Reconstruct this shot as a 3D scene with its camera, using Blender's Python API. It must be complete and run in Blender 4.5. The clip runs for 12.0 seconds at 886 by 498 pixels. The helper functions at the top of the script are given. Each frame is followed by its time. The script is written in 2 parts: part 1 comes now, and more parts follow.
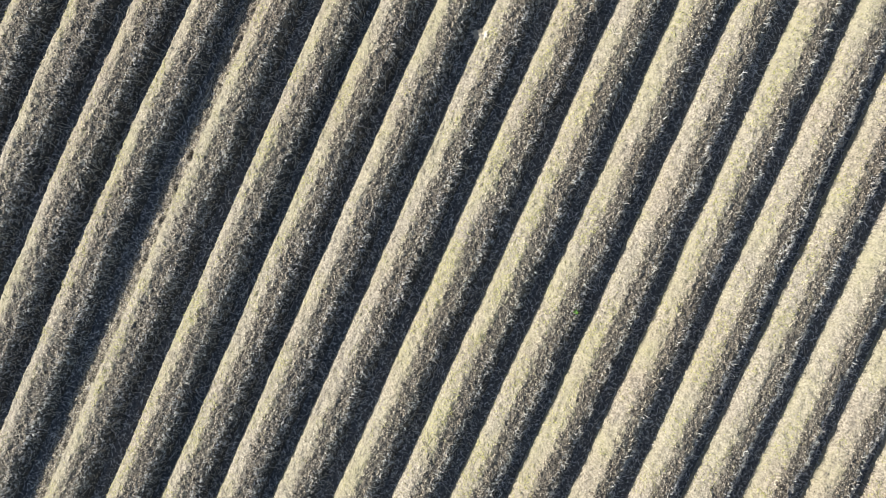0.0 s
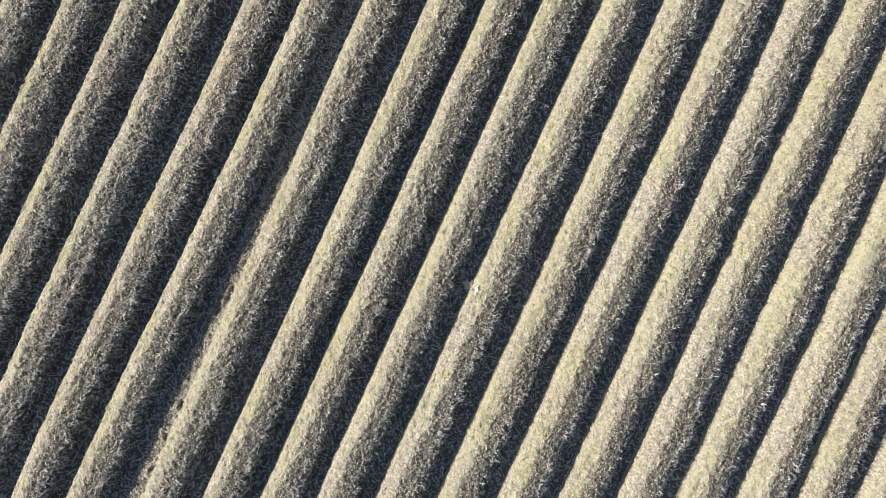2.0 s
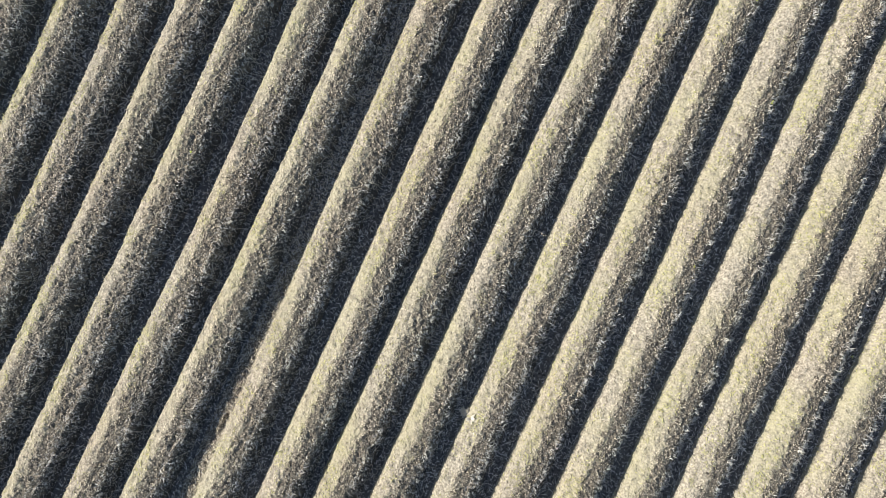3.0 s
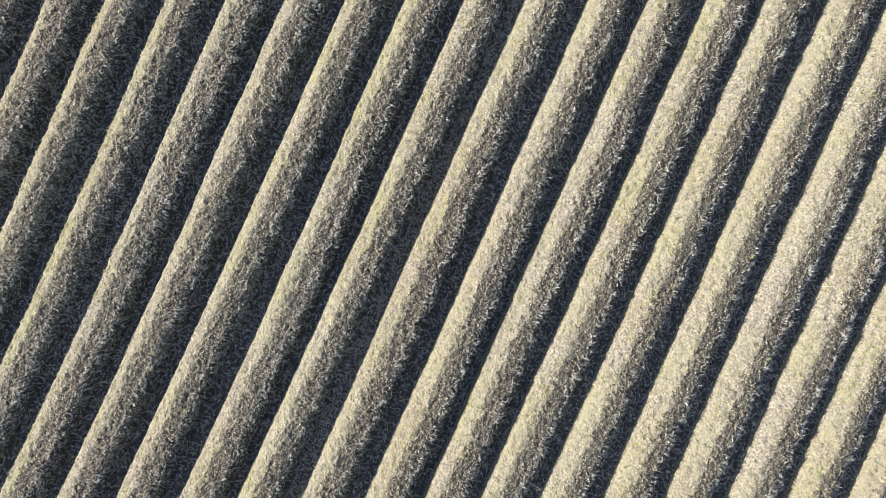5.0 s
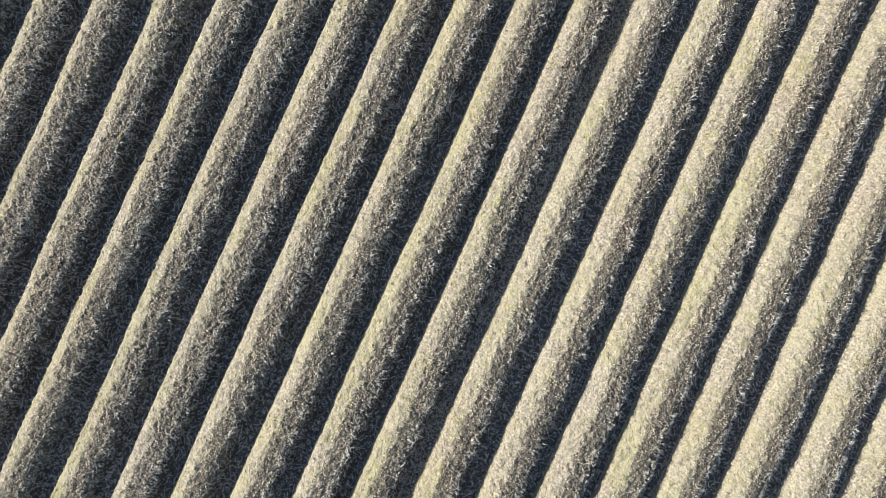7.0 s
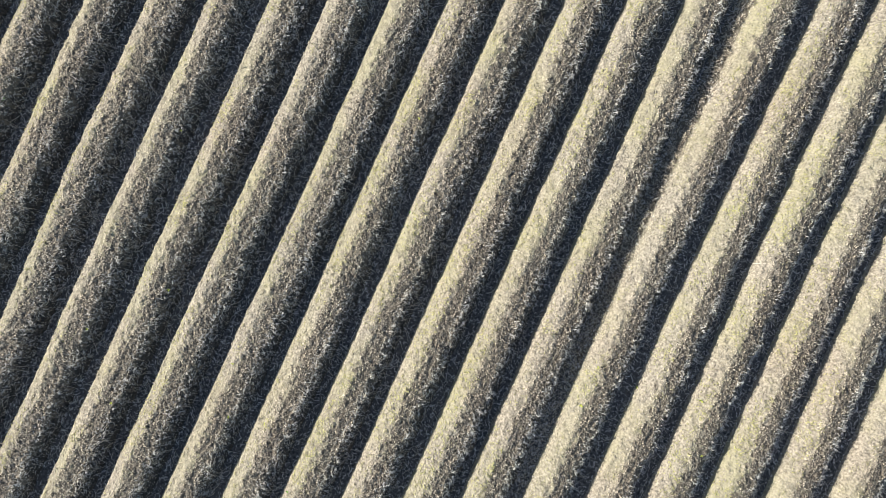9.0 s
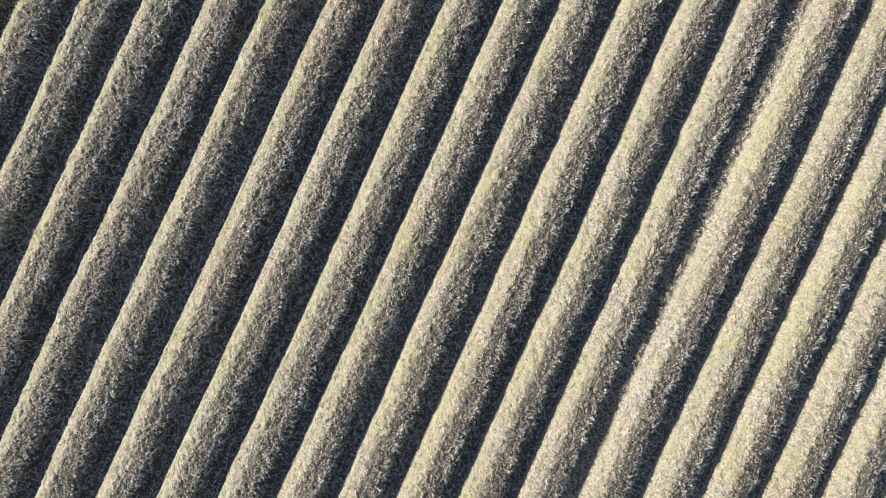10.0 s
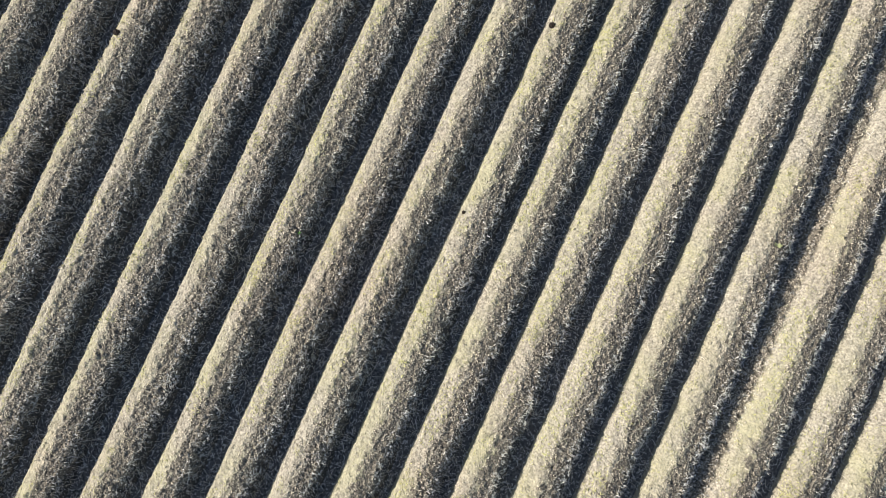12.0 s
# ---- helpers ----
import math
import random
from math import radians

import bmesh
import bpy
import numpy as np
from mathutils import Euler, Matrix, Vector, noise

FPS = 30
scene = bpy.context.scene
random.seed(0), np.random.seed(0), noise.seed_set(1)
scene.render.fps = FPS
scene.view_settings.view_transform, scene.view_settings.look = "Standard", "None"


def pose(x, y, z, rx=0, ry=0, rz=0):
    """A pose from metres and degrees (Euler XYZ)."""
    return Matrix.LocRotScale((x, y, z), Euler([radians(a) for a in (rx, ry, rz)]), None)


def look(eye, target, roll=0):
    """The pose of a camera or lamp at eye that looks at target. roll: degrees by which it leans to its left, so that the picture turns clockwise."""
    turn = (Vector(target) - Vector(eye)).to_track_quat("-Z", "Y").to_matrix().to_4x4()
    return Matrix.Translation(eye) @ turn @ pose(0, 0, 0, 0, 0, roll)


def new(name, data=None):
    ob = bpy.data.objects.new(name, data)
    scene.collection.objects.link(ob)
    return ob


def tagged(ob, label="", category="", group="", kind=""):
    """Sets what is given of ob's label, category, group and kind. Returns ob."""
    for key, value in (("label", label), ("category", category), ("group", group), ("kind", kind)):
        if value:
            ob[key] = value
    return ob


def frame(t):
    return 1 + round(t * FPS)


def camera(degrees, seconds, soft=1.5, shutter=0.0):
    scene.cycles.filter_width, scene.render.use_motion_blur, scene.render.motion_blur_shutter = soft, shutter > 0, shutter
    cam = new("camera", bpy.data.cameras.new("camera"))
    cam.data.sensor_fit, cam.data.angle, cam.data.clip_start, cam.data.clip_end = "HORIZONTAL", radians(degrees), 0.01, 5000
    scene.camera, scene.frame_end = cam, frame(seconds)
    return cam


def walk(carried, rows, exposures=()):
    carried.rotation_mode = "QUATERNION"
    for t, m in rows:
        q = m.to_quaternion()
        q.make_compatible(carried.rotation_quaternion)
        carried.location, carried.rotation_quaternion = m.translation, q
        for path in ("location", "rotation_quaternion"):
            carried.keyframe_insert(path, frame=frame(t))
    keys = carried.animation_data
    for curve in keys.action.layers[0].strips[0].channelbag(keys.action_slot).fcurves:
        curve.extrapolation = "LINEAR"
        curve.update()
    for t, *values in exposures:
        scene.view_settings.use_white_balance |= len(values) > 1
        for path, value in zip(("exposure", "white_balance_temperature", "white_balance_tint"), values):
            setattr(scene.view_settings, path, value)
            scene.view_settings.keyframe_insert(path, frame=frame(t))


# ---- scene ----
# Camera: a drone about 17 m up that looks straight down and flies at an angle across the rows.
cam = camera(73.0, 12.0, soft=0.8)
# seconds, x, y, z, then the turns about x, y and z in degrees
PATH = [
    (0.0, 0.000, 0.000, 17.477, -2.074, 0.176, 25.000),
    (0.5, -0.662, 1.578, 17.426, -1.898, 0.129, 25.014),
    (1.0, -1.347, 3.158, 17.371, -1.678, 0.097, 25.078),
    (1.5, -2.038, 4.762, 17.303, -1.419, 0.077, 25.088),
    (2.0, -2.736, 6.372, 17.232, -1.204, 0.050, 25.127),
    (2.5, -3.430, 7.988, 17.172, -0.990, 0.054, 25.172),
    (3.0, -4.118, 9.590, 17.122, -0.779, 0.071, 25.170),
    (3.5, -4.801, 11.180, 17.086, -0.600, 0.116, 25.133),
    (4.0, -5.483, 12.765, 17.057, -0.437, 0.170, 25.080),
    (4.5, -6.173, 14.351, 17.031, -0.270, 0.210, 25.028),
    (5.0, -6.875, 15.943, 17.005, -0.076, 0.214, 24.994),
    (5.5, -7.597, 17.549, 16.973, 0.171, 0.154, 24.999),
    (6.0, -8.318, 19.164, 16.948, 0.386, 0.088, 25.005),
    (6.5, -9.040, 20.812, 16.939, 0.498, 0.052, 24.985),
    (7.0, -9.759, 22.492, 16.932, 0.546, 0.089, 25.030),
    (7.5, -10.490, 24.171, 16.928, 0.546, 0.105, 25.059),
    (8.0, -11.226, 25.849, 16.928, 0.542, 0.107, 25.079),
    (8.5, -11.959, 27.523, 16.935, 0.571, 0.102, 25.096),
    (9.0, -12.681, 29.192, 16.953, 0.673, 0.095, 25.114),
    (9.5, -13.384, 30.854, 16.985, 0.890, 0.090, 25.140),
    (10.0, -14.081, 32.455, 17.029, 1.233, 0.075, 25.183),
    (10.5, -14.773, 34.033, 17.044, 1.559, 0.098, 25.220),
    (11.0, -15.470, 35.602, 17.006, 1.879, 0.112, 25.244),
    (11.5, -16.172, 37.187, 16.915, 2.236, 0.086, 25.284),
    (12.0, -16.875, 38.786, 16.805, 2.577, 0.027, 25.313),
]
walk(cam, [(t, pose(*row)) for t, *row in PATH], exposures=[(0.0, 1.11), (12.0, 1.11)])

# ---- sky and sun ----
SUN_ELEVATION, SUN_FROM = radians(25.5), math.atan2(-0.95, -0.30)  # compass angle of the sun, from +y towards +x
world = bpy.data.worlds.new("sky")
world.use_nodes = True
scene.world = world
sky = world.node_tree.nodes.new("ShaderNodeTexSky")
sky.sky_type, sky.sun_disc = "NISHITA", False
sky.sun_elevation, sky.sun_rotation = SUN_ELEVATION, SUN_FROM
backing = world.node_tree.nodes["Background"]
backing.inputs["Strength"].default_value = 0.085
world.node_tree.links.new(sky.outputs["Color"], backing.inputs["Color"])

sun = new("sun", bpy.data.lights.new("sun", "SUN"))
sun.data.energy, sun.data.angle, sun.data.color = 5.0, radians(0.53), (1.0, 0.95, 0.87)
sun_way = Vector((math.sin(SUN_FROM) * math.cos(SUN_ELEVATION), math.cos(SUN_FROM) * math.cos(SUN_ELEVATION), math.sin(SUN_ELEVATION)))
sun.matrix_world = look(sun_way * 60, (0, 0, 0))


# ---- materials ----
def material(name, dark, light, accent, island=True, roughness=0.85, patch=0.5, grain=40.0, bump=0.3, onset=0.42):
    """A matt plant or soil surface: dark to light by piece and by grain, with metre-wide patches of a third colour."""
    mat = bpy.data.materials.new(name)
    mat.use_nodes = True
    nodes, links = mat.node_tree.nodes, mat.node_tree.links
    shader = nodes["Principled BSDF"]
    shader.inputs["Roughness"].default_value = roughness
    shader.inputs["Specular IOR Level"].default_value = 0.25
    place = nodes.new("ShaderNodeTexCoord").outputs["Object"]
    fine = nodes.new("ShaderNodeTexNoise")
    fine.inputs["Scale"].default_value, fine.inputs["Detail"].default_value = grain, 4.0
    wide = nodes.new("ShaderNodeTexNoise")
    wide.inputs["Scale"].default_value, wide.inputs["Detail"].default_value = patch, 5.0
    links.new(place, fine.inputs["Vector"])
    links.new(place, wide.inputs["Vector"])
    contrast = nodes.new("ShaderNodeMapRange")
    contrast.inputs["From Min"].default_value, contrast.inputs["From Max"].default_value = 0.36, 0.66
    links.new(fine.outputs["Fac"], contrast.inputs["Value"])
    value = contrast.outputs["Result"]
    if island:
        # half by the single blade, half by the hand-wide clump that it grows in
        fine.inputs["Scale"].default_value, fine.inputs["Detail"].default_value = 11.0, 2.0
        blend = nodes.new("ShaderNodeMix")
        blend.inputs["Factor"].default_value = 0.55
        links.new(nodes.new("ShaderNodeNewGeometry").outputs["Random Per Island"], blend.inputs["A"])
        links.new(value, blend.inputs["B"])
        value = blend.outputs["Result"]
    ramp = nodes.new("ShaderNodeMix")
    ramp.data_type = "RGBA"
    ramp.inputs["A"].default_value, ramp.inputs["B"].default_value = (*dark, 1), (*light, 1)
    links.new(value, ramp.inputs["Factor"])
    spread = nodes.new("ShaderNodeMapRange")
    spread.inputs["From Min"].default_value, spread.inputs["From Max"].default_value = onset, 0.68
    spread.inputs["To Max"].default_value = 0.75
    links.new(wide.outputs["Fac"], spread.inputs["Value"])
    tint = nodes.new("ShaderNodeMix")
    tint.data_type = "RGBA"
    tint.inputs["B"].default_value = (*accent, 1)
    links.new(spread.outputs["Result"], tint.inputs["Factor"])
    drift = nodes.new("ShaderNodeTexNoise")
    drift.inputs["Scale"].default_value, drift.inputs["Detail"].default_value = 0.22, 2.0
    links.new(place, drift.inputs["Vector"])
    amount = nodes.new("ShaderNodeMapRange")
    amount.inputs["From Min"].default_value, amount.inputs["From Max"].default_value = 0.45, 0.70
    amount.inputs["To Max"].default_value = 0.25
    links.new(drift.outputs["Fac"], amount.inputs["Value"])
    warm = nodes.new("ShaderNodeMix")
    warm.data_type, warm.blend_type = "RGBA", "MULTIPLY"
    warm.inputs["B"].default_value = (0.95, 0.80, 0.70, 1)
    links.new(amount.outputs["Result"], warm.inputs["Factor"])
    links.new(ramp.outputs["Result"], warm.inputs["A"])
    links.new(warm.outputs["Result"], tint.inputs["A"])
    links.new(tint.outputs["Result"], shader.inputs["Base Color"])
    if island:       # thin dry blades let some of the sun through
        glow = nodes.new("ShaderNodeBsdfTranslucent")
        both = nodes.new("ShaderNodeMixShader")
        both.inputs["Fac"].default_value = 0.35
        links.new(tint.outputs["Result"], glow.inputs["Color"])
        links.new(shader.outputs["BSDF"], both.inputs[1])
        links.new(glow.outputs["BSDF"], both.inputs[2])
        links.new(both.outputs["Shader"], nodes["Material Output"].inputs["Surface"])
    if bump:
        relief = nodes.new("ShaderNodeBump")
        relief.inputs["Strength"].default_value, relief.inputs["Distance"].default_value = bump, 0.03
        lumps = nodes.new("ShaderNodeTexVoronoi")      # small clotted lumps
        lumps.inputs["Scale"].default_value = grain
        links.new(place, lumps.inputs["Vector"])
        raised = nodes.new("ShaderNodeMath")
        raised.operation = "SUBTRACT"
        links.new(fine.outputs["Fac"], raised.inputs[0])
        links.new(lumps.outputs["Distance"], raised.inputs[1])
        links.new(raised.outputs["Value"], relief.inputs["Height"])
        links.new(relief.outputs["Normal"], shader.inputs["Normal"])
    return mat


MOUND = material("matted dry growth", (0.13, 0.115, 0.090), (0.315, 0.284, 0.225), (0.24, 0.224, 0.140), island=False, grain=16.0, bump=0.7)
# near-black growth for the +x sides: their shade is painted into the colour
SIDE_SHADE = material("growth darkened for side shade", (0.018, 0.017, 0.015), (0.105, 0.098, 0.086), (0.058, 0.053, 0.046), island=False, grain=17.0, bump=1.0)
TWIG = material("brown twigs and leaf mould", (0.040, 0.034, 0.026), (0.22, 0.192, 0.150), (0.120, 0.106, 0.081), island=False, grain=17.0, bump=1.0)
STRAW = material("dry straw stems", (0.205, 0.184, 0.146), (0.415, 0.381, 0.311), (0.360, 0.345, 0.150), bump=0.0, patch=1.9, onset=0.47)
LEAF = material("dry grey-brown leaves", (0.34, 0.300, 0.240), (0.60, 0.540, 0.440), (0.47, 0.433, 0.325), bump=0.0, patch=0.35)
SOIL = material("dark soil", (0.030, 0.029, 0.028), (0.17, 0.164, 0.155), (0.090, 0.086, 0.080), island=False, grain=14.0, bump=0.8, patch=0.8)
LITTER = material("bleached plant litter", (0.10, 0.097, 0.094), (0.92, 0.89, 0.84), (0.42, 0.41, 0.39), bump=0.0)
FRINGE = material("bleached grey blades", (0.14, 0.137, 0.128), (0.82, 0.805, 0.76), (0.50, 0.49, 0.43), bump=0.0)
GREEN = material("fresh green leaves", (0.05, 0.16, 0.02), (0.16, 0.36, 0.04), (0.10, 0.28, 0.03), bump=0.0)
STALK = material("pale green grass", (0.20, 0.23, 0.10), (0.34, 0.36, 0.19), (0.28, 0.30, 0.14), bump=0.0)
BLACK = material("dark dead plant matter", (0.012, 0.010, 0.008), (0.05, 0.035, 0.025), (0.02, 0.015, 0.012), bump=0.0)
SHOOT = material("yellow-green grass", (0.25, 0.245, 0.105), (0.48, 0.465, 0.22), (0.38, 0.375, 0.15), bump=0.0)
SPRIG = material("bright yellow-green blades", (0.26, 0.34, 0.05), (0.50, 0.56, 0.10), (0.42, 0.46, 0.08), bump=0.0)
PALE = material("bleached stalk", (0.50, 0.45, 0.36), (0.75, 0.70, 0.60), (0.60, 0.54, 0.42), bump=0.0)


# ---- tools ----
def lattice(u, v, seed):
    """Smooth value noise from 0 to 1 at the points (u, v)."""
    def corner(i, j):
        h = (i * 374761393 + j * 668265263 + seed * 974711) & 0xFFFFFFFF
        h = ((h ^ (h >> 13)) * 1274126177) & 0xFFFFFFFF
        return ((h ^ (h >> 16)) & 0xFFFF) / 65535.0
    i, j = np.floor(u).astype(np.int64), np.floor(v).astype(np.int64)
    a, b = u - i, v - j
    a, b = a * a * (3 - 2 * a), b * b * (3 - 2 * b)
    low = corner(i, j) * (1 - a) + corner(i + 1, j) * a
    high = corner(i, j + 1) * (1 - a) + corner(i + 1, j + 1) * a
    return low * (1 - b) + high * b


def clods(u, v, seed):
    """Rounded lumps of uneven height packed side by side, from 0 in the creases to about 1."""
    def chance(i, j, turn):
        h = (i * 374761393 + j * 668265263 + (seed + turn) * 974711) & 0xFFFFFFFF
        h = ((h ^ (h >> 13)) * 1274126177) & 0xFFFFFFFF
        return ((h ^ (h >> 16)) & 0xFFFF) / 65535.0
    i, j = np.floor(u).astype(np.int64), np.floor(v).astype(np.int64)
    best, tall = np.full(u.shape, 9.0), np.zeros(u.shape)
    for a in (-1, 0, 1):
        for b in (-1, 0, 1):
            away = (i + a + chance(i + a, j + b, 1) - u) ** 2 + (j + b + chance(i + a, j + b, 2) - v) ** 2
            near = away < best
            best = np.where(near, away, best)
            tall = np.where(near, chance(i + a, j + b, 3), tall)
    return np.sqrt(np.maximum(1.0 - best * 1.3, 0)) * (0.45 + 0.65 * tall)


def mesh_of(name, points, faces, mat, smooth=False):
    """A mesh from an (n, 3) array of places and an (m, 3 or 4) array of corners."""
    size = faces.shape[1]
    data = bpy.data.meshes.new(name)
    data.vertices.add(len(points))
    data.vertices.foreach_set("co", np.ascontiguousarray(points, dtype=np.float32).ravel())
    data.loops.add(faces.size)
    data.loops.foreach_set("vertex_index", np.ascontiguousarray(faces, dtype=np.int32).ravel())
    data.polygons.add(len(faces))
    data.polygons.foreach_set("loop_start", np.arange(0, faces.size, size, dtype=np.int32))
    if smooth:
        data.polygons.foreach_set("use_smooth", np.ones(len(faces), dtype=bool))
    data.materials.append(mat)
    data.update(calc_edges=True)
    return data


def part(name, data, parent, label="", kind=""):
    ob = new(name, data)
    ob.parent = parent
    return tagged(ob, label, kind=kind)


def strand_faces(n):
    first = np.arange(n)[:, None] * 5
    return np.concatenate([first + np.array(corners) for corners in ((0, 1, 3), (0, 3, 2), (2, 3, 4))])


def strands(roots, ways, ups, lengths, widths, curl, rng):
    """One curled strand at each root, two segments long, its flat side towards ups: points and triangles."""
    side = np.cross(ups, ways)
    side /= np.linalg.norm(side, axis=1, keepdims=True) + 1e-9
    swing = rng.normal(0, curl, len(roots))[:, None]
    later = ways * np.cos(swing) + side * np.sin(swing) - ups * rng.uniform(0.0, 0.45, len(roots))[:, None]
    across = side * widths[:, None] * 0.5
    knee = roots + ways * lengths[:, None] * 0.5
    tip = knee + later * lengths[:, None] * 0.5
    points = np.stack([roots - across * 0.7, roots + across * 0.7, knee - across, knee + across, tip], axis=1).reshape(-1, 3)
    return points, strand_faces(len(roots))


# ---- the field ----
PITCH, HEIGHT = 1.554, 0.50
FIRST, LAST = -32, 20                   # rows by number; row 0 lies at x = ROW_ZERO
ROW_ZERO, SLANT = 0.87, -0.0125
SHIFT = {-18: -0.06, -17: -0.02, -16: 0.03, -15: 0.05, -14: 0.07, -13: 0.09, -12: 0.05, -11: 0.07, -10: 0.03, -9: -0.02, -8: -0.03, -7: -0.02,
         -6: -0.08, -5: -0.03, -4: 0.06, -3: -0.01, -2: -0.07, -1: -0.08, 0: -0.02, 1: 0.01, 2: 0.04, 3: 0.03, 4: 0.07, 5: 0.10, 6: 0.06, 7: 0.17, 8: 0.14, 9: 0.12}
SWATH_X, SWATH_Y = 13.7, (-9.2, 51.4)  # the stretch of the field that is grown in detail
ALONG, ACROSS = np.array((-0.400, 0.917)), np.array((0.917, 0.400))
FIELD_Y = (-26.0, 68.0)


def ease(t):
    t = np.clip(t, 0, 1)
    return t * t * (3 - 2 * t)


def centre(k, y):
    """x of the middle of row k at y: drilled nearly straight, with a slight sway."""
    y = np.asarray(y, dtype=float)
    x = ROW_ZERO + k * PITCH + SLANT * y + SHIFT.get(k, 0.0)
    if k <= -6:      # the drill passes part here: a wider furrow that closes up along the field
        x = x - 0.36 * ease((11.0 - y) / 16.0)
    if k >= -5:
        x = x + 0.26 * ease((y - 29.0) / 16.0)
    if k in (-10, -9):
        x = x - 0.06 * ease((y - 31.0) / 7.0)
    return x + 0.06 * (lattice(y / 5.0 + 31.7 * k, y * 0, 5) - 0.5) + 0.03 * (lattice(y / 1.3 + 17.3 * k, y * 0, 6) - 0.5)


def clotted(x, y):
    """The small packed cushions of the row's top at x across and y along, from 0 in the creases to about 1."""
    bend = lattice(x / 0.21, y / 0.19, 14)
    return clods(x / 0.092 + bend, y / 0.092 + bend, 15)


def surface(k, s, y):
    """Height of row k at s from its middle: a steeper flank at -x, a crest, a gently falling top and a shoulder at +x, with tufty relief."""
    size = 1.0 + 0.06 * (lattice(y / 2.6 + 13.1 * k, y * 0 + 2, 7) - 0.5) + 0.14 * (lattice(y / 25.0 + 2.9 * k, y * 0 + 4, 7) - 0.5)
    s = s / (1.0 + 0.04 * (lattice(y / 1.1 + 7.7 * k, y * 0 + np.sign(s), 8) - 0.5))
    crest = -0.165 + 0.05 * (lattice(y / 1.9 + 5.3 * k, y * 0, 9) - 0.5) + 0.10 * (lattice(y / 8.0 + 3.7 * k, y * 0, 10) - 0.5)
    foot = 0.15 + 2.9 * (s + 0.545) + 0.06 * (lattice(y / 0.11 + 6.1 * k, y * 0 + 3, 18) - 0.5)
    flank = HEIGHT + 0.58 * (s - crest)
    top = HEIGHT - 0.04 * (s - crest) - 0.13 * np.maximum(s - crest, 0) ** 2
    reach = 0.375 + 0.07 * (lattice(y / 0.17 + 8.3 * k, y * 0 + 9, 17) - 0.5) + 0.08 * (lattice(y / 0.47 + 9.1 * k, y * 0 + 6, 17) - 0.5) + 0.10 * (lattice(y / 6.0 + 4.1 * k, y * 0 + 8, 17) - 0.5)
    shoulder = HEIGHT - 0.07 - 1.5 * (s - reach)
    soft = 0.028
    z = -soft * np.log(np.exp(-foot / soft) + np.exp(-flank / soft) + np.exp(-top / soft) + np.exp(-shoulder / soft)) * size
    if k == -5:      # low growth spreads into the wider furrow
        clumps = 0.55 + 0.9 * lattice((s + 900) / 0.12, y / 0.11, 31)
        z = np.maximum(z, (0.04 + 0.11 * ease((s + 1.02) / 0.45)) * clumps * (s > -1.02) * np.maximum(ease((9.5 - y) / 7.0), ease((y - 26.0) / 8.0)) * ease((-0.40 - s) / 0.14))
    x = s + k * 50.0
    flanking = ease((-0.06 - s) / 0.12)                   # straw flank, against the clotted top
    edge = ease((s - 0.24) / 0.18)                        # ragged bushy edge over the furrow
    rough = 0.02 * (lattice(x / 0.26, y / 0.30, 11) - 0.5) + 0.062 * flanking * (lattice(x / 0.095, y / 0.115, 12) - 0.5)
    rough = rough + (1 - 0.75 * flanking) * (0.065 + 0.015 * edge) * (clotted(x, y) - 0.6)
    rough = rough + 0.08 * edge * (lattice(x / 0.20 + 40.3, y / 0.19, 13) - 0.5)
    return np.maximum(z, 0) + rough * np.clip(z * 8, 0, 1)


def stretch(k):
    """The part of row k that is grown in detail, from y to y, or None."""
    x = ROW_ZERO + k * PITCH - 0.25
    low = max((SWATH_Y[0] - ALONG[0] * x) / ALONG[1], (-SWATH_X - ACROSS[0] * x) / ACROSS[1])
    high = min((SWATH_Y[1] - ALONG[0] * x) / ALONG[1], (SWATH_X - ACROSS[0] * x) / ACROSS[1])
    return (low, high) if high - low > 0.5 else None


def mound_mesh(k, span):
    steps = np.arange(FIELD_Y[0], FIELD_Y[1] + 0.01, 2.0 if span else 1.0)
    if span:
        steps = np.concatenate([steps[steps < span[0] - 0.1], np.arange(span[0], span[1], 0.050), steps[steps > span[1] + 0.1]])
    across = np.linspace(-0.68, 0.68, 13)
    if span:         # finest over the clotted top
        across = np.concatenate([np.linspace(-1.05, -0.70, 10) if k == -5 else [], np.linspace(-0.66, -0.165, 10), np.linspace(-0.125, 0.50, 18), [0.54, 0.59, 0.66]])
    s, y = np.meshgrid(across, steps)
    z = surface(k, s.ravel(), y.ravel()) - 0.015
    points = np.stack([s.ravel() + centre(k, y.ravel()), y.ravel(), z], axis=1)
    n, m = s.shape
    i = (np.arange(n - 1)[:, None] * m + np.arange(m - 1)[None, :]).ravel()
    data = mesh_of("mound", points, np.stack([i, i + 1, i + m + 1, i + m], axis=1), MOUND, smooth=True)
    data.materials.append(SIDE_SHADE)      # shade down the +x side is put into a darker colour, and brown twigs show between the leaves of the top
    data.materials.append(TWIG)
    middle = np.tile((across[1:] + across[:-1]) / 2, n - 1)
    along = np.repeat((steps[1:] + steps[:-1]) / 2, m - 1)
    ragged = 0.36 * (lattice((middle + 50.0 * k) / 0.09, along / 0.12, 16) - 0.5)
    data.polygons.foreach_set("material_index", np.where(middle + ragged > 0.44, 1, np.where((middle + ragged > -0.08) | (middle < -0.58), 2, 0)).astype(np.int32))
    return data


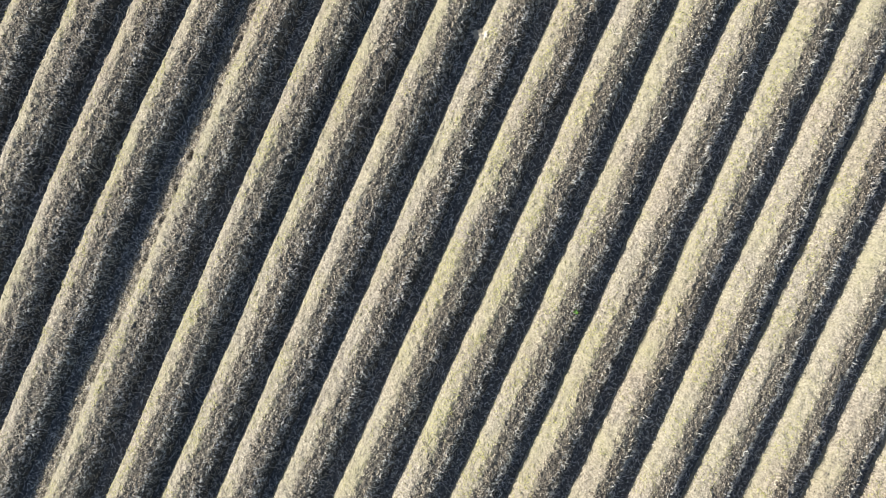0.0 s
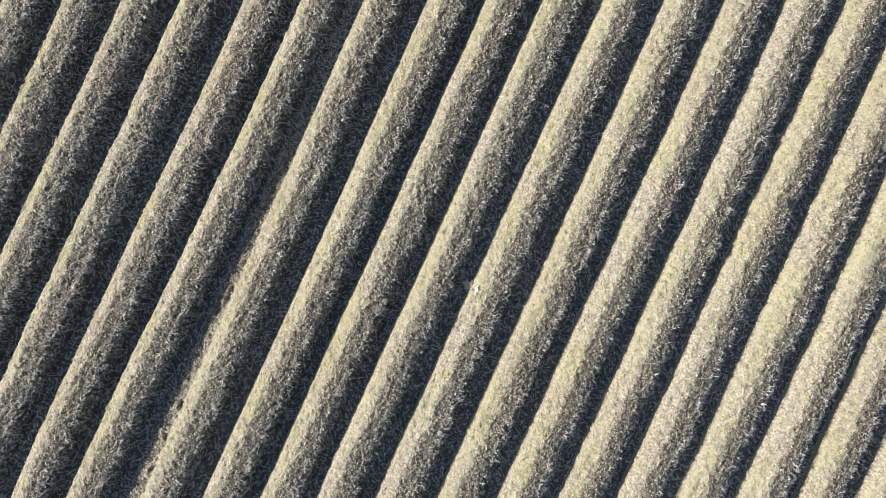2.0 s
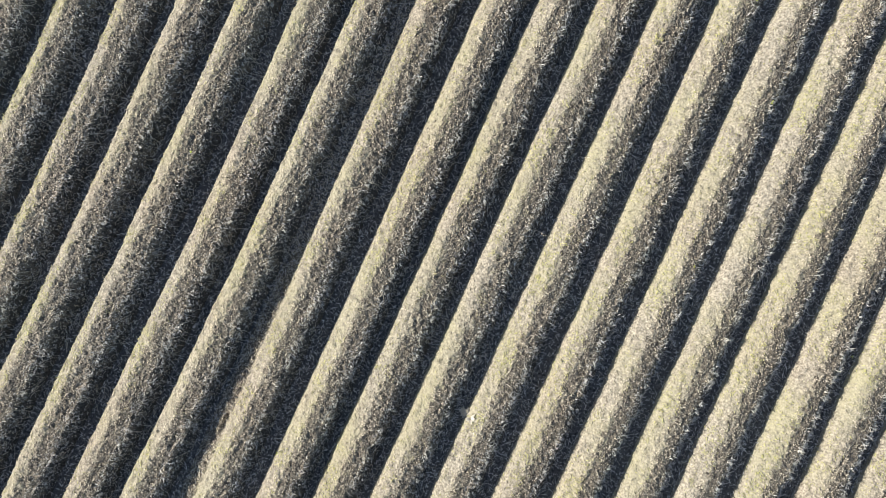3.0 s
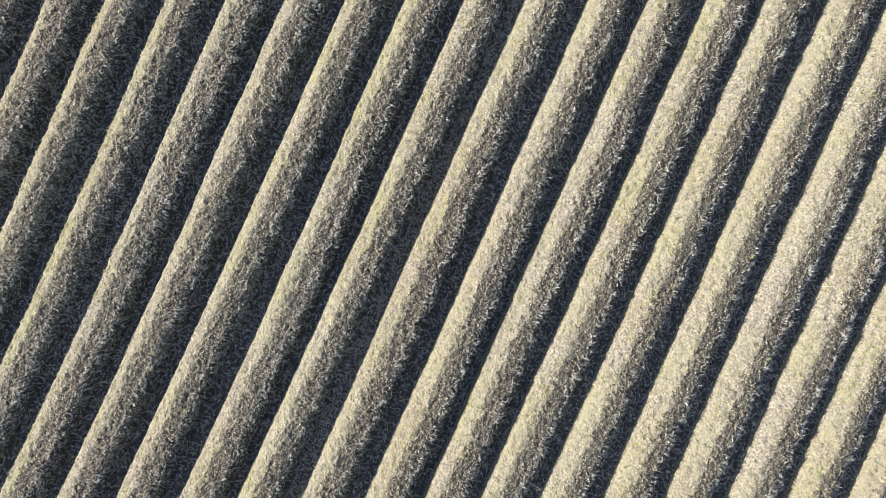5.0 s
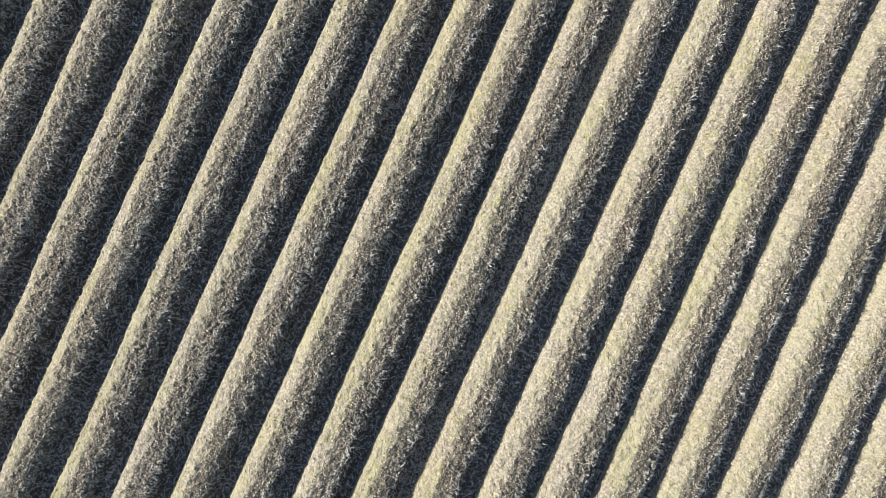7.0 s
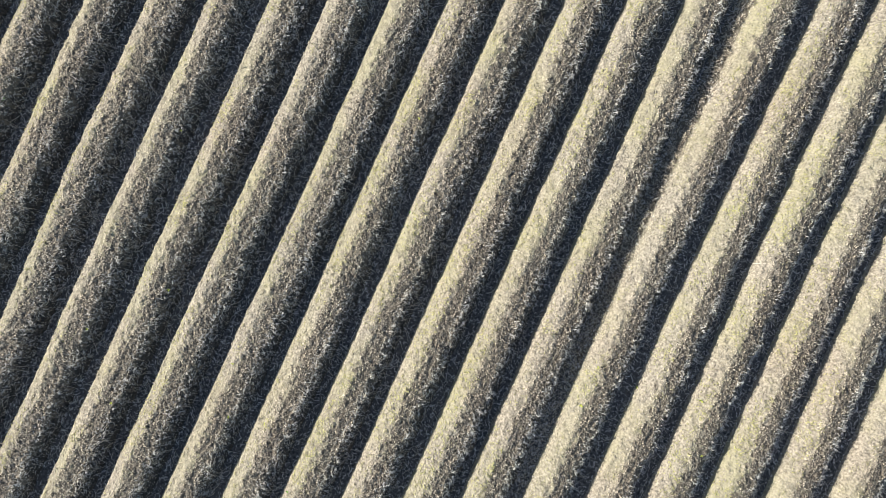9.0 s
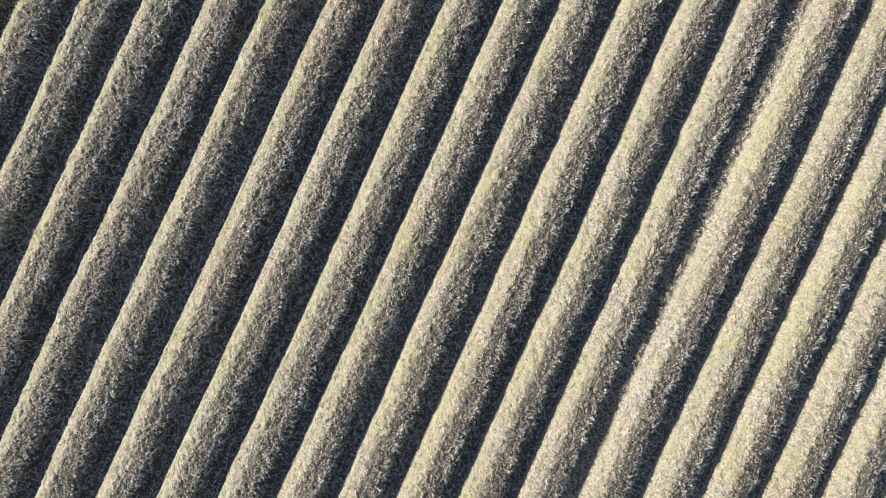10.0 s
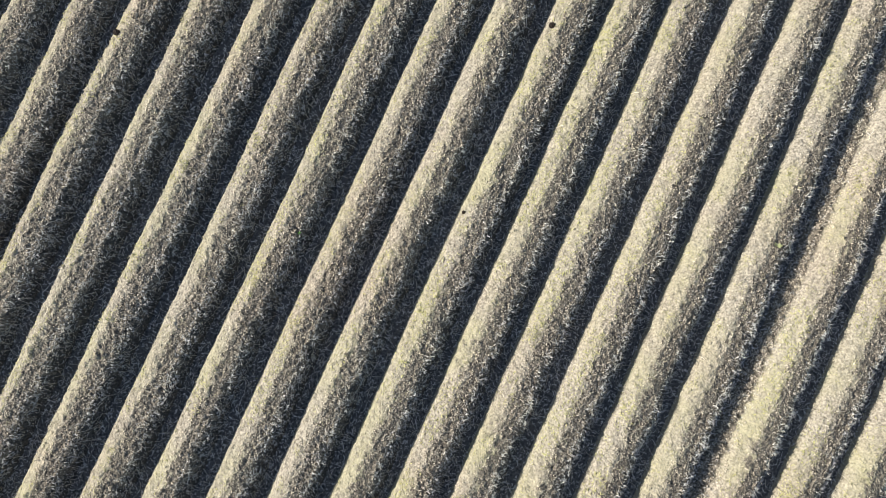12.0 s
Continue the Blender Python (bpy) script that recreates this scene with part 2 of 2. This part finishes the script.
def matted(k, span, count, low, high, lengths, widths, rng, lift, fall, curl, tuft=0.3, crease=0.0, sink=0.004, stray=0.22, rise=0.0):
    """Curled strands lying on row k between low and high across it. lift: how far they stand off; fall: how far they turn down the slope."""
    n = int(count * (span[1] - span[0]))
    s, y = rng.uniform(low, high, n), rng.uniform(span[0], span[1], n)
    s = s + 0.10 * (lattice(y / 0.22, y * 0 + k, 23) - 0.5)
    keep = lattice((s + k * 50.0) / 0.13, y / 0.14, 24) + tuft > rng.uniform(0, 1, n)
    keep &= clotted(s + k * 50.0, y) > crease        # the creases between the cushions stay bare
    s, y = s[keep], y[keep]
    n = len(s)
    e = 0.028
    up = np.stack([-(surface(k, s + e, y) - surface(k, s - e, y)) / (2 * e), -(surface(k, s, y + e) - surface(k, s, y - e)) / (2 * e), np.ones(n)], axis=1)
    up += rng.normal(0, stray, (n, 3))
    up /= np.linalg.norm(up, axis=1, keepdims=True)
    way = rng.normal(size=(n, 3))
    way[:, 0] += fall * np.sign(s - 0.02)
    way -= up * (way * up).sum(axis=1, keepdims=True)
    way /= np.linalg.norm(way, axis=1, keepdims=True)
    way += up * rng.uniform(0, lift, n)[:, None]
    way[:, 2] += rng.uniform(0, rise, n)
    roots = np.stack([s + centre(k, y), y, surface(k, s, y) + sink], axis=1)
    return strands(roots, way, up, rng.uniform(*lengths, n), rng.uniform(*widths, n), curl, rng)


def tufts(k, span, count, low, high, rng, each=14, reach=(0.07, 0.15)):
    """Tufts of straw on row k: blades that arch outwards from one raised root."""
    n = int(count * (span[1] - span[0]))
    s, y = rng.uniform(low, high, n), rng.uniform(span[0], span[1], n)
    root = np.stack([s + centre(k, y), y, surface(k, s, y) + rng.uniform(0.0, 0.06, n)], axis=1)
    root = np.repeat(root, each, axis=0)
    m = len(root)
    turn, rise = np.repeat(rng.normal(0, 1.6, n), each) + rng.normal(0, 0.7, m), rng.uniform(-0.9, 0.5, m)
    way = np.stack([np.cos(turn), np.sin(turn), rise], axis=1)
    way /= np.linalg.norm(way, axis=1, keepdims=True)
    side = np.stack([-np.sin(turn), np.cos(turn), rng.normal(0, 0.3, m)], axis=1) * rng.uniform(0.005, 0.011, m)[:, None]
    length = rng.uniform(*reach, m) * np.repeat(rng.uniform(0.7, 1.25, n), each)
    base = root + way * 0.012
    points = np.stack([base - side, base + side, root + way * length[:, None]], axis=1).reshape(-1, 3)
    return points, np.arange(len(points)).reshape(-1, 3)


def foot_grass(k, span, rng):
    """Young yellow-green grass in patches along the sunny foot of row k."""
    points, _ = matted(k, span, 85, -0.57, -0.10, (0.05, 0.12), (0.011, 0.022), rng, 0.25, 0.3, 0.7, 0.5)
    strand = points.reshape(-1, 5, 3)
    y = strand[:, 0, 1]
    keep = lattice(y / 0.9 + 3.1 * k, y * 0, 41) * lattice(y / 5.0 + 1.7 * k, y * 0, 42) > 0.26 + rng.uniform(-0.1, 0.15, len(y))
    return strand[keep].reshape(-1, 3), strand_faces(int(keep.sum()))


def crop_row(k):
    rng = np.random.default_rng(1000 + k)
    span = stretch(k)
    row = new("crop_row")
    row.empty_display_size = 0.3
    tagged(row, "mounded dry crop row with sparse low growth in a wider furrow" if k == -5 else "long mounded crop row of dry straw-coloured bushy plants", "crop row", "parallel crop rows")
    part("mound", mound_mesh(k, span), row)
    if span:
        straw = matted(k, span, 158, -0.62, -0.10, (0.06, 0.14), (0.014, 0.028), rng, 0.16, 0.3, 0.7, sink=-0.010)
        stray = matted(k, span, 24, -0.14, 0.16, (0.05, 0.12), (0.010, 0.020), rng, 0.3, 0.0, 0.7)
        part("stray_straw", mesh_of("stray_straw", *stray, STRAW), row, "pale straws scattered over the brown top", "stuff")
        part("straw", mesh_of("straw", *straw, STRAW), row, "pale dry straw matted on the crest and flank", "stuff")
        part("foot_grass", mesh_of("foot_grass", *foot_grass(k, span, rng), SHOOT), row, "yellow-green grass in patches along the foot", "stuff")
        leaves = matted(k, span, 330, -0.24, 0.62, (0.025, 0.060), (0.018, 0.034), rng, 0.15, 0.1, 0.6, 0.45, 0.57, 0.0, 0.12)
        part("leaves", mesh_of("leaves", *leaves, LEAF), row, "short grey-brown dry leaves", "stuff")
        if k == -5:
            shoots = matted(k, span, 300, -1.0, -0.50, (0.03, 0.08), (0.014, 0.030), rng, 0.7, 0.1, 0.6, 0.2)
            part("low_growth", mesh_of("low_growth", *shoots, LEAF), row, "low brown shoots at the foot", "stuff")
            skirt = matted(k, span, 60, -1.02, -0.52, (0.06, 0.14), (0.009, 0.018), rng, 1.2, 0.2, 0.8, 0.2)
            part("skirt", mesh_of("skirt", *skirt, FRINGE), row, "sparse bleached blades along the foot", "stuff")
        fringe = matted(k, span, 220, 0.22, 0.64, (0.05, 0.125), (0.009, 0.017), rng, 1.2, 0.4, 0.9, 0.02, rise=0.8)
        part("fringe", mesh_of("fringe", *fringe, FRINGE), row, "long bleached blades hanging over the furrow", "stuff")
        spikes = tufts(k, span, 15, 0.34, 0.56, rng, 6, (0.05, 0.13))
        part("edge_tuft", mesh_of("edge_tuft", *spikes, FRINGE), row, "spiky bleached tufts along the shaded edge", "stuff")
    return row


# ground: one sheet of soil out to the horizon
ground = bmesh.new()
bmesh.ops.create_grid(ground, x_segments=8, y_segments=8, size=2500)
ground_data = bpy.data.meshes.new("ground")
ground.to_mesh(ground_data)
ground_data.materials.append(SOIL)
tagged(new("ground", ground_data), "dark soil field between the crop rows", "ground", kind="structure")

for number in range(FIRST, LAST):
    crop_row(number)


def furrow_litter():
    """Strands and leaf scraps lying in all the furrows of the detailed stretch."""
    rng = np.random.default_rng(7)
    points, faces, base = [], [], 0
    for k in range(FIRST, LAST):
        span = stretch(k)
        if not span:
            continue
        n = int(105 * (span[1] - span[0]))
        y = rng.uniform(span[0], span[1], n)
        x = (centre(k, y) + centre(k + 1, y)) / 2 + rng.uniform(-0.42, 0.28, n)
        up = np.array((0, 0, 1.0)) + rng.normal(0, 0.25, (n, 3))
        up /= np.linalg.norm(up, axis=1, keepdims=True)
        turn = rng.uniform(0, math.tau, n)
        way = np.stack([np.cos(turn), np.sin(turn), rng.uniform(0.0, 0.5, n)], axis=1)
        roots = np.stack([x, y, rng.uniform(0.012, 0.05, n)], axis=1)
        p, f = strands(roots, way, up, rng.uniform(0.05, 0.16, n), rng.uniform(0.012, 0.030, n), 0.9, rng)
        points.append(p), faces.append(f + base)
        base += len(p)
    ob = new("plant_litter", mesh_of("plant_litter", np.concatenate(points), np.concatenate(faces), LITTER))
    tagged(ob, "grey bleached grass strands lying in the shaded furrows", "plant litter", kind="stuff")


furrow_litter()


def fallen_strands():
    """Long bleached stems that lie bent across the furrows and flanks."""
    rng = np.random.default_rng(11)
    points, faces, base = [], [], 0
    for k in range(FIRST, LAST):
        span = stretch(k)
        if not span:
            continue
        n = int(9 * (span[1] - span[0]))
        y0 = rng.uniform(span[0], span[1], n)
        s0 = rng.uniform(0.45, 0.86, n)
        turn, bend = rng.uniform(0, 2 * math.pi, n), rng.normal(0, 0.5, n)
        length, width = rng.uniform(0.14, 0.36, n), rng.uniform(0.008, 0.014, n)
        rings = []
        for step in range(4):      # four pairs of points along each bent stem
            t = step / 3.0
            angle = turn + bend * t
            s, y = s0 + np.cos(angle) * length * t, y0 + np.sin(angle) * length * t
            x = s + centre(k, y)
            z = np.maximum(surface(k, s, y), surface(k + 1, x - centre(k + 1, y), y)) + 0.02 + 0.03 * t
            side = np.stack([-np.sin(angle), np.cos(angle), np.zeros(n)], axis=1) * (width * (1 - 0.5 * t) * 0.5)[:, None]
            spot = np.stack([x, y, z], axis=1)
            rings += [spot - side, spot + side]
        p = np.stack(rings, axis=1).reshape(-1, 3)
        first = np.arange(n)[:, None] * 8
        f = np.concatenate([first + np.array((j, j + 1, j + 3, j + 2)) for j in (0, 2, 4)])
        points.append(p), faces.append(f + base)
        base += len(p)
    ob = new("fallen_stem", mesh_of("fallen_stem", np.concatenate(points), np.concatenate(faces), PALE))
    tagged(ob, "thin bleached stems lying bent across the furrows", "fallen stems", kind="stuff")


fallen_strands()


# ---- single plants ----
def tube(bm, spots, thick):
    """A thin five-sided stem through the given spots, tapering to its tip."""
    rings = []
    for i, spot in enumerate(spots):
        ahead = (Vector(spots[min(i + 1, len(spots) - 1)]) - Vector(spots[max(i - 1, 0)])).normalized()
        side = ahead.cross(Vector((0.2, 0.1, 1))).normalized()
        other = ahead.cross(side)
        width = thick * (1 - 0.75 * i / (len(spots) - 1))
        rings.append([bm.verts.new(Vector(spot) + (side * math.cos(a) + other * math.sin(a)) * width) for a in (j * math.tau / 5 for j in range(5))])
    for low, high in zip(rings, rings[1:]):
        for j in range(5):
            bm.faces.new((low[j], low[(j + 1) % 5], high[(j + 1) % 5], high[j]))


def finish(name, bm, mat):
    data = bpy.data.meshes.new(name)
    bm.to_mesh(data)
    bm.free()
    data.materials.append(mat)
    return data


def on_row(x, y):
    """Height of the growth or soil at a place in the field."""
    best = 0.0
    for k in range(FIRST, LAST):
        s = x - float(centre(k, y))
        if abs(s) < 0.9:
            best = max(best, float(surface(k, np.array([s]), np.array([float(y)]))[0]))
    return best


def dry_weed(x, y, seed, reach, stems):
    """A dead branched weed that leans over the furrow."""
    rng = random.Random(seed)
    weed = new("dry_weed")
    weed.location = (x, y, on_row(x, y) - 0.01)
    tagged(weed, "dead bleached weed with thin forked stems", "weed", "dead weeds in the furrows")
    for _ in range(stems):
        turn, rise = rng.uniform(0, math.tau), rng.uniform(0.25, 0.6)
        spots = [(0, 0, 0)]
        for step in range(1, 6):
            turn += rng.uniform(-0.4, 0.4)
            last = spots[-1]
            spots.append((last[0] + math.cos(turn) * reach / 5, last[1] + math.sin(turn) * reach / 5, last[2] + rise * reach / 5 * (1 - step / 7)))
        bm = bmesh.new()
        tube(bm, spots, 0.011)
        stem = part("stem", finish("stem", bm, PALE), weed)
        for fork in (2, 3, 4):
            swing = turn + rng.choice((-1, 1)) * rng.uniform(0.6, 1.2)
            start, long = Vector(spots[fork]), reach * rng.uniform(0.25, 0.5)
            twig = [start + Vector((math.cos(swing) * long * t, math.sin(swing) * long * t, 0.15 * long * t)) for t in (0, 0.5, 1)]
            bm = bmesh.new()
            tube(bm, twig, 0.007)
            part("twig", finish("twig", bm, PALE), stem)


def leafy_weed(x, y, seed, size, leaves, mat, name, label, group=""):
    """A tuft of pointed folded leaves round one root."""
    rng = random.Random(seed)
    weed = new(name)
    weed.location = (x, y, on_row(x, y) + 0.01)
    tagged(weed, label, "weed", group)
    for _ in range(leaves):
        turn, rise, long = rng.uniform(0, math.tau), rng.uniform(0.3, 1.2), size * rng.uniform(0.6, 1.1)
        out = Vector((math.cos(turn), math.sin(turn), rise)).normalized()
        side = Vector((-math.sin(turn), math.cos(turn), 0)) * long * 0.22
        drop = Vector((0, 0, -0.25 * long))
        bm = bmesh.new()
        spots = [Vector((0, 0, 0)), out * long * 0.45 - side, out * long * 0.45 + Vector((0, 0, -0.05 * long)), out * long * 0.45 + side, out * long + drop]
        v = [bm.verts.new(p) for p in spots]
        for a, b, c in ((0, 1, 2), (0, 2, 3), (1, 4, 2), (2, 4, 3)):
            bm.faces.new((v[a], v[b], v[c]))
        part("leaf", finish("leaf", bm, mat), weed)


def dead_clump(x, y, seed, size):
    """A dark hollow clump of rotted leaves on top of a row."""
    rng = random.Random(seed)
    bm = bmesh.new()
    bmesh.ops.create_icosphere(bm, subdivisions=3, radius=size)
    for v in bm.verts:
        bump = noise.noise(v.co * (2.2 / size) + Vector((seed, 0, 0)))
        v.co *= 1 + 0.45 * bump + rng.uniform(-0.08, 0.08)
        v.co.z *= 0.55
    clump = new("dead_clump", finish("dead_clump", bm, BLACK))
    clump.location = (x, y, on_row(x, y) + size * 0.35)
    tagged(clump, "small dark clump of rotted leaves on a crop row", "plant debris", "dark clumps")


for spot in ((-1.91, 10.97, 31, 0.34, 3), (-1.68, 9.21, 32, 0.26, 4), (-1.78, 7.03, 33, 0.24, 4), (-1.90, 17.53, 34, 0.26, 4), (-1.54, 14.22, 35, 0.22, 5), (1.99, 6.95, 36, 0.26, 3)):
    dry_weed(*spot)
for spot in ((-1.40, 5.52, 41), (-1.30, 5.38, 42), (-1.50, 5.42, 43)):
    leafy_weed(*spot, 0.20, 18, PALE, "pale_tuft", "bleached pale grass tuft at the foot of a row", "bleached tufts")
leafy_weed(4.41, -0.60, 51, 0.11, 9, GREEN, "green_weed", "small fresh bright green weed on a row's shoulder", "green weeds")
for spot in ((-14.06, 29.89, 52, 0.06), (-20.95, 38.17, 53, 0.07), (-13.85, 21.46, 54, 0.07), (-25.58, 27.95, 55, 0.09)):
    leafy_weed(*spot, 7, GREEN, "green_weed", "tiny fresh green weed among dry straw", "green weeds")
SPRIGS = ((-20.78, 29.25), (-14.92, 32.32), (-20.76, 23.18), (-19.23, 21.63), (-16.69, 24.04), (-16.16, 22.68), (-15.21, 22.89), (-19.19, 25.13), (-7.56, 28.22),
          (-6.21, 28.15), (-7.55, 27.06), (-4.56, 28.58), (-3.98, 27.23), (-11.52, 8.83), (0.87, 19.29), (2.47, 16.92), (2.47, 11.91), (7.87, 11.56), (-5.83, 2.10))
for place, spot in enumerate(SPRIGS):
    leafy_weed(*spot, 70 + place, 0.055 + 0.012 * (place % 4), 5 + place % 3, SPRIG, "grass_sprig", "tiny yellow-green grass sprig on a dry row", "yellow-green sprigs")
leafy_weed(-9.00, 43.43, 56, 0.16, 7, STALK, "grass_tuft", "pale green tuft of long grass blades", "green weeds")
for spot in ((-27.99, 41.02, 61, 0.085), (-17.12, 46.39, 62, 0.085), (-17.12, 40.61, 63, 0.05)):
    dead_clump(*spot)
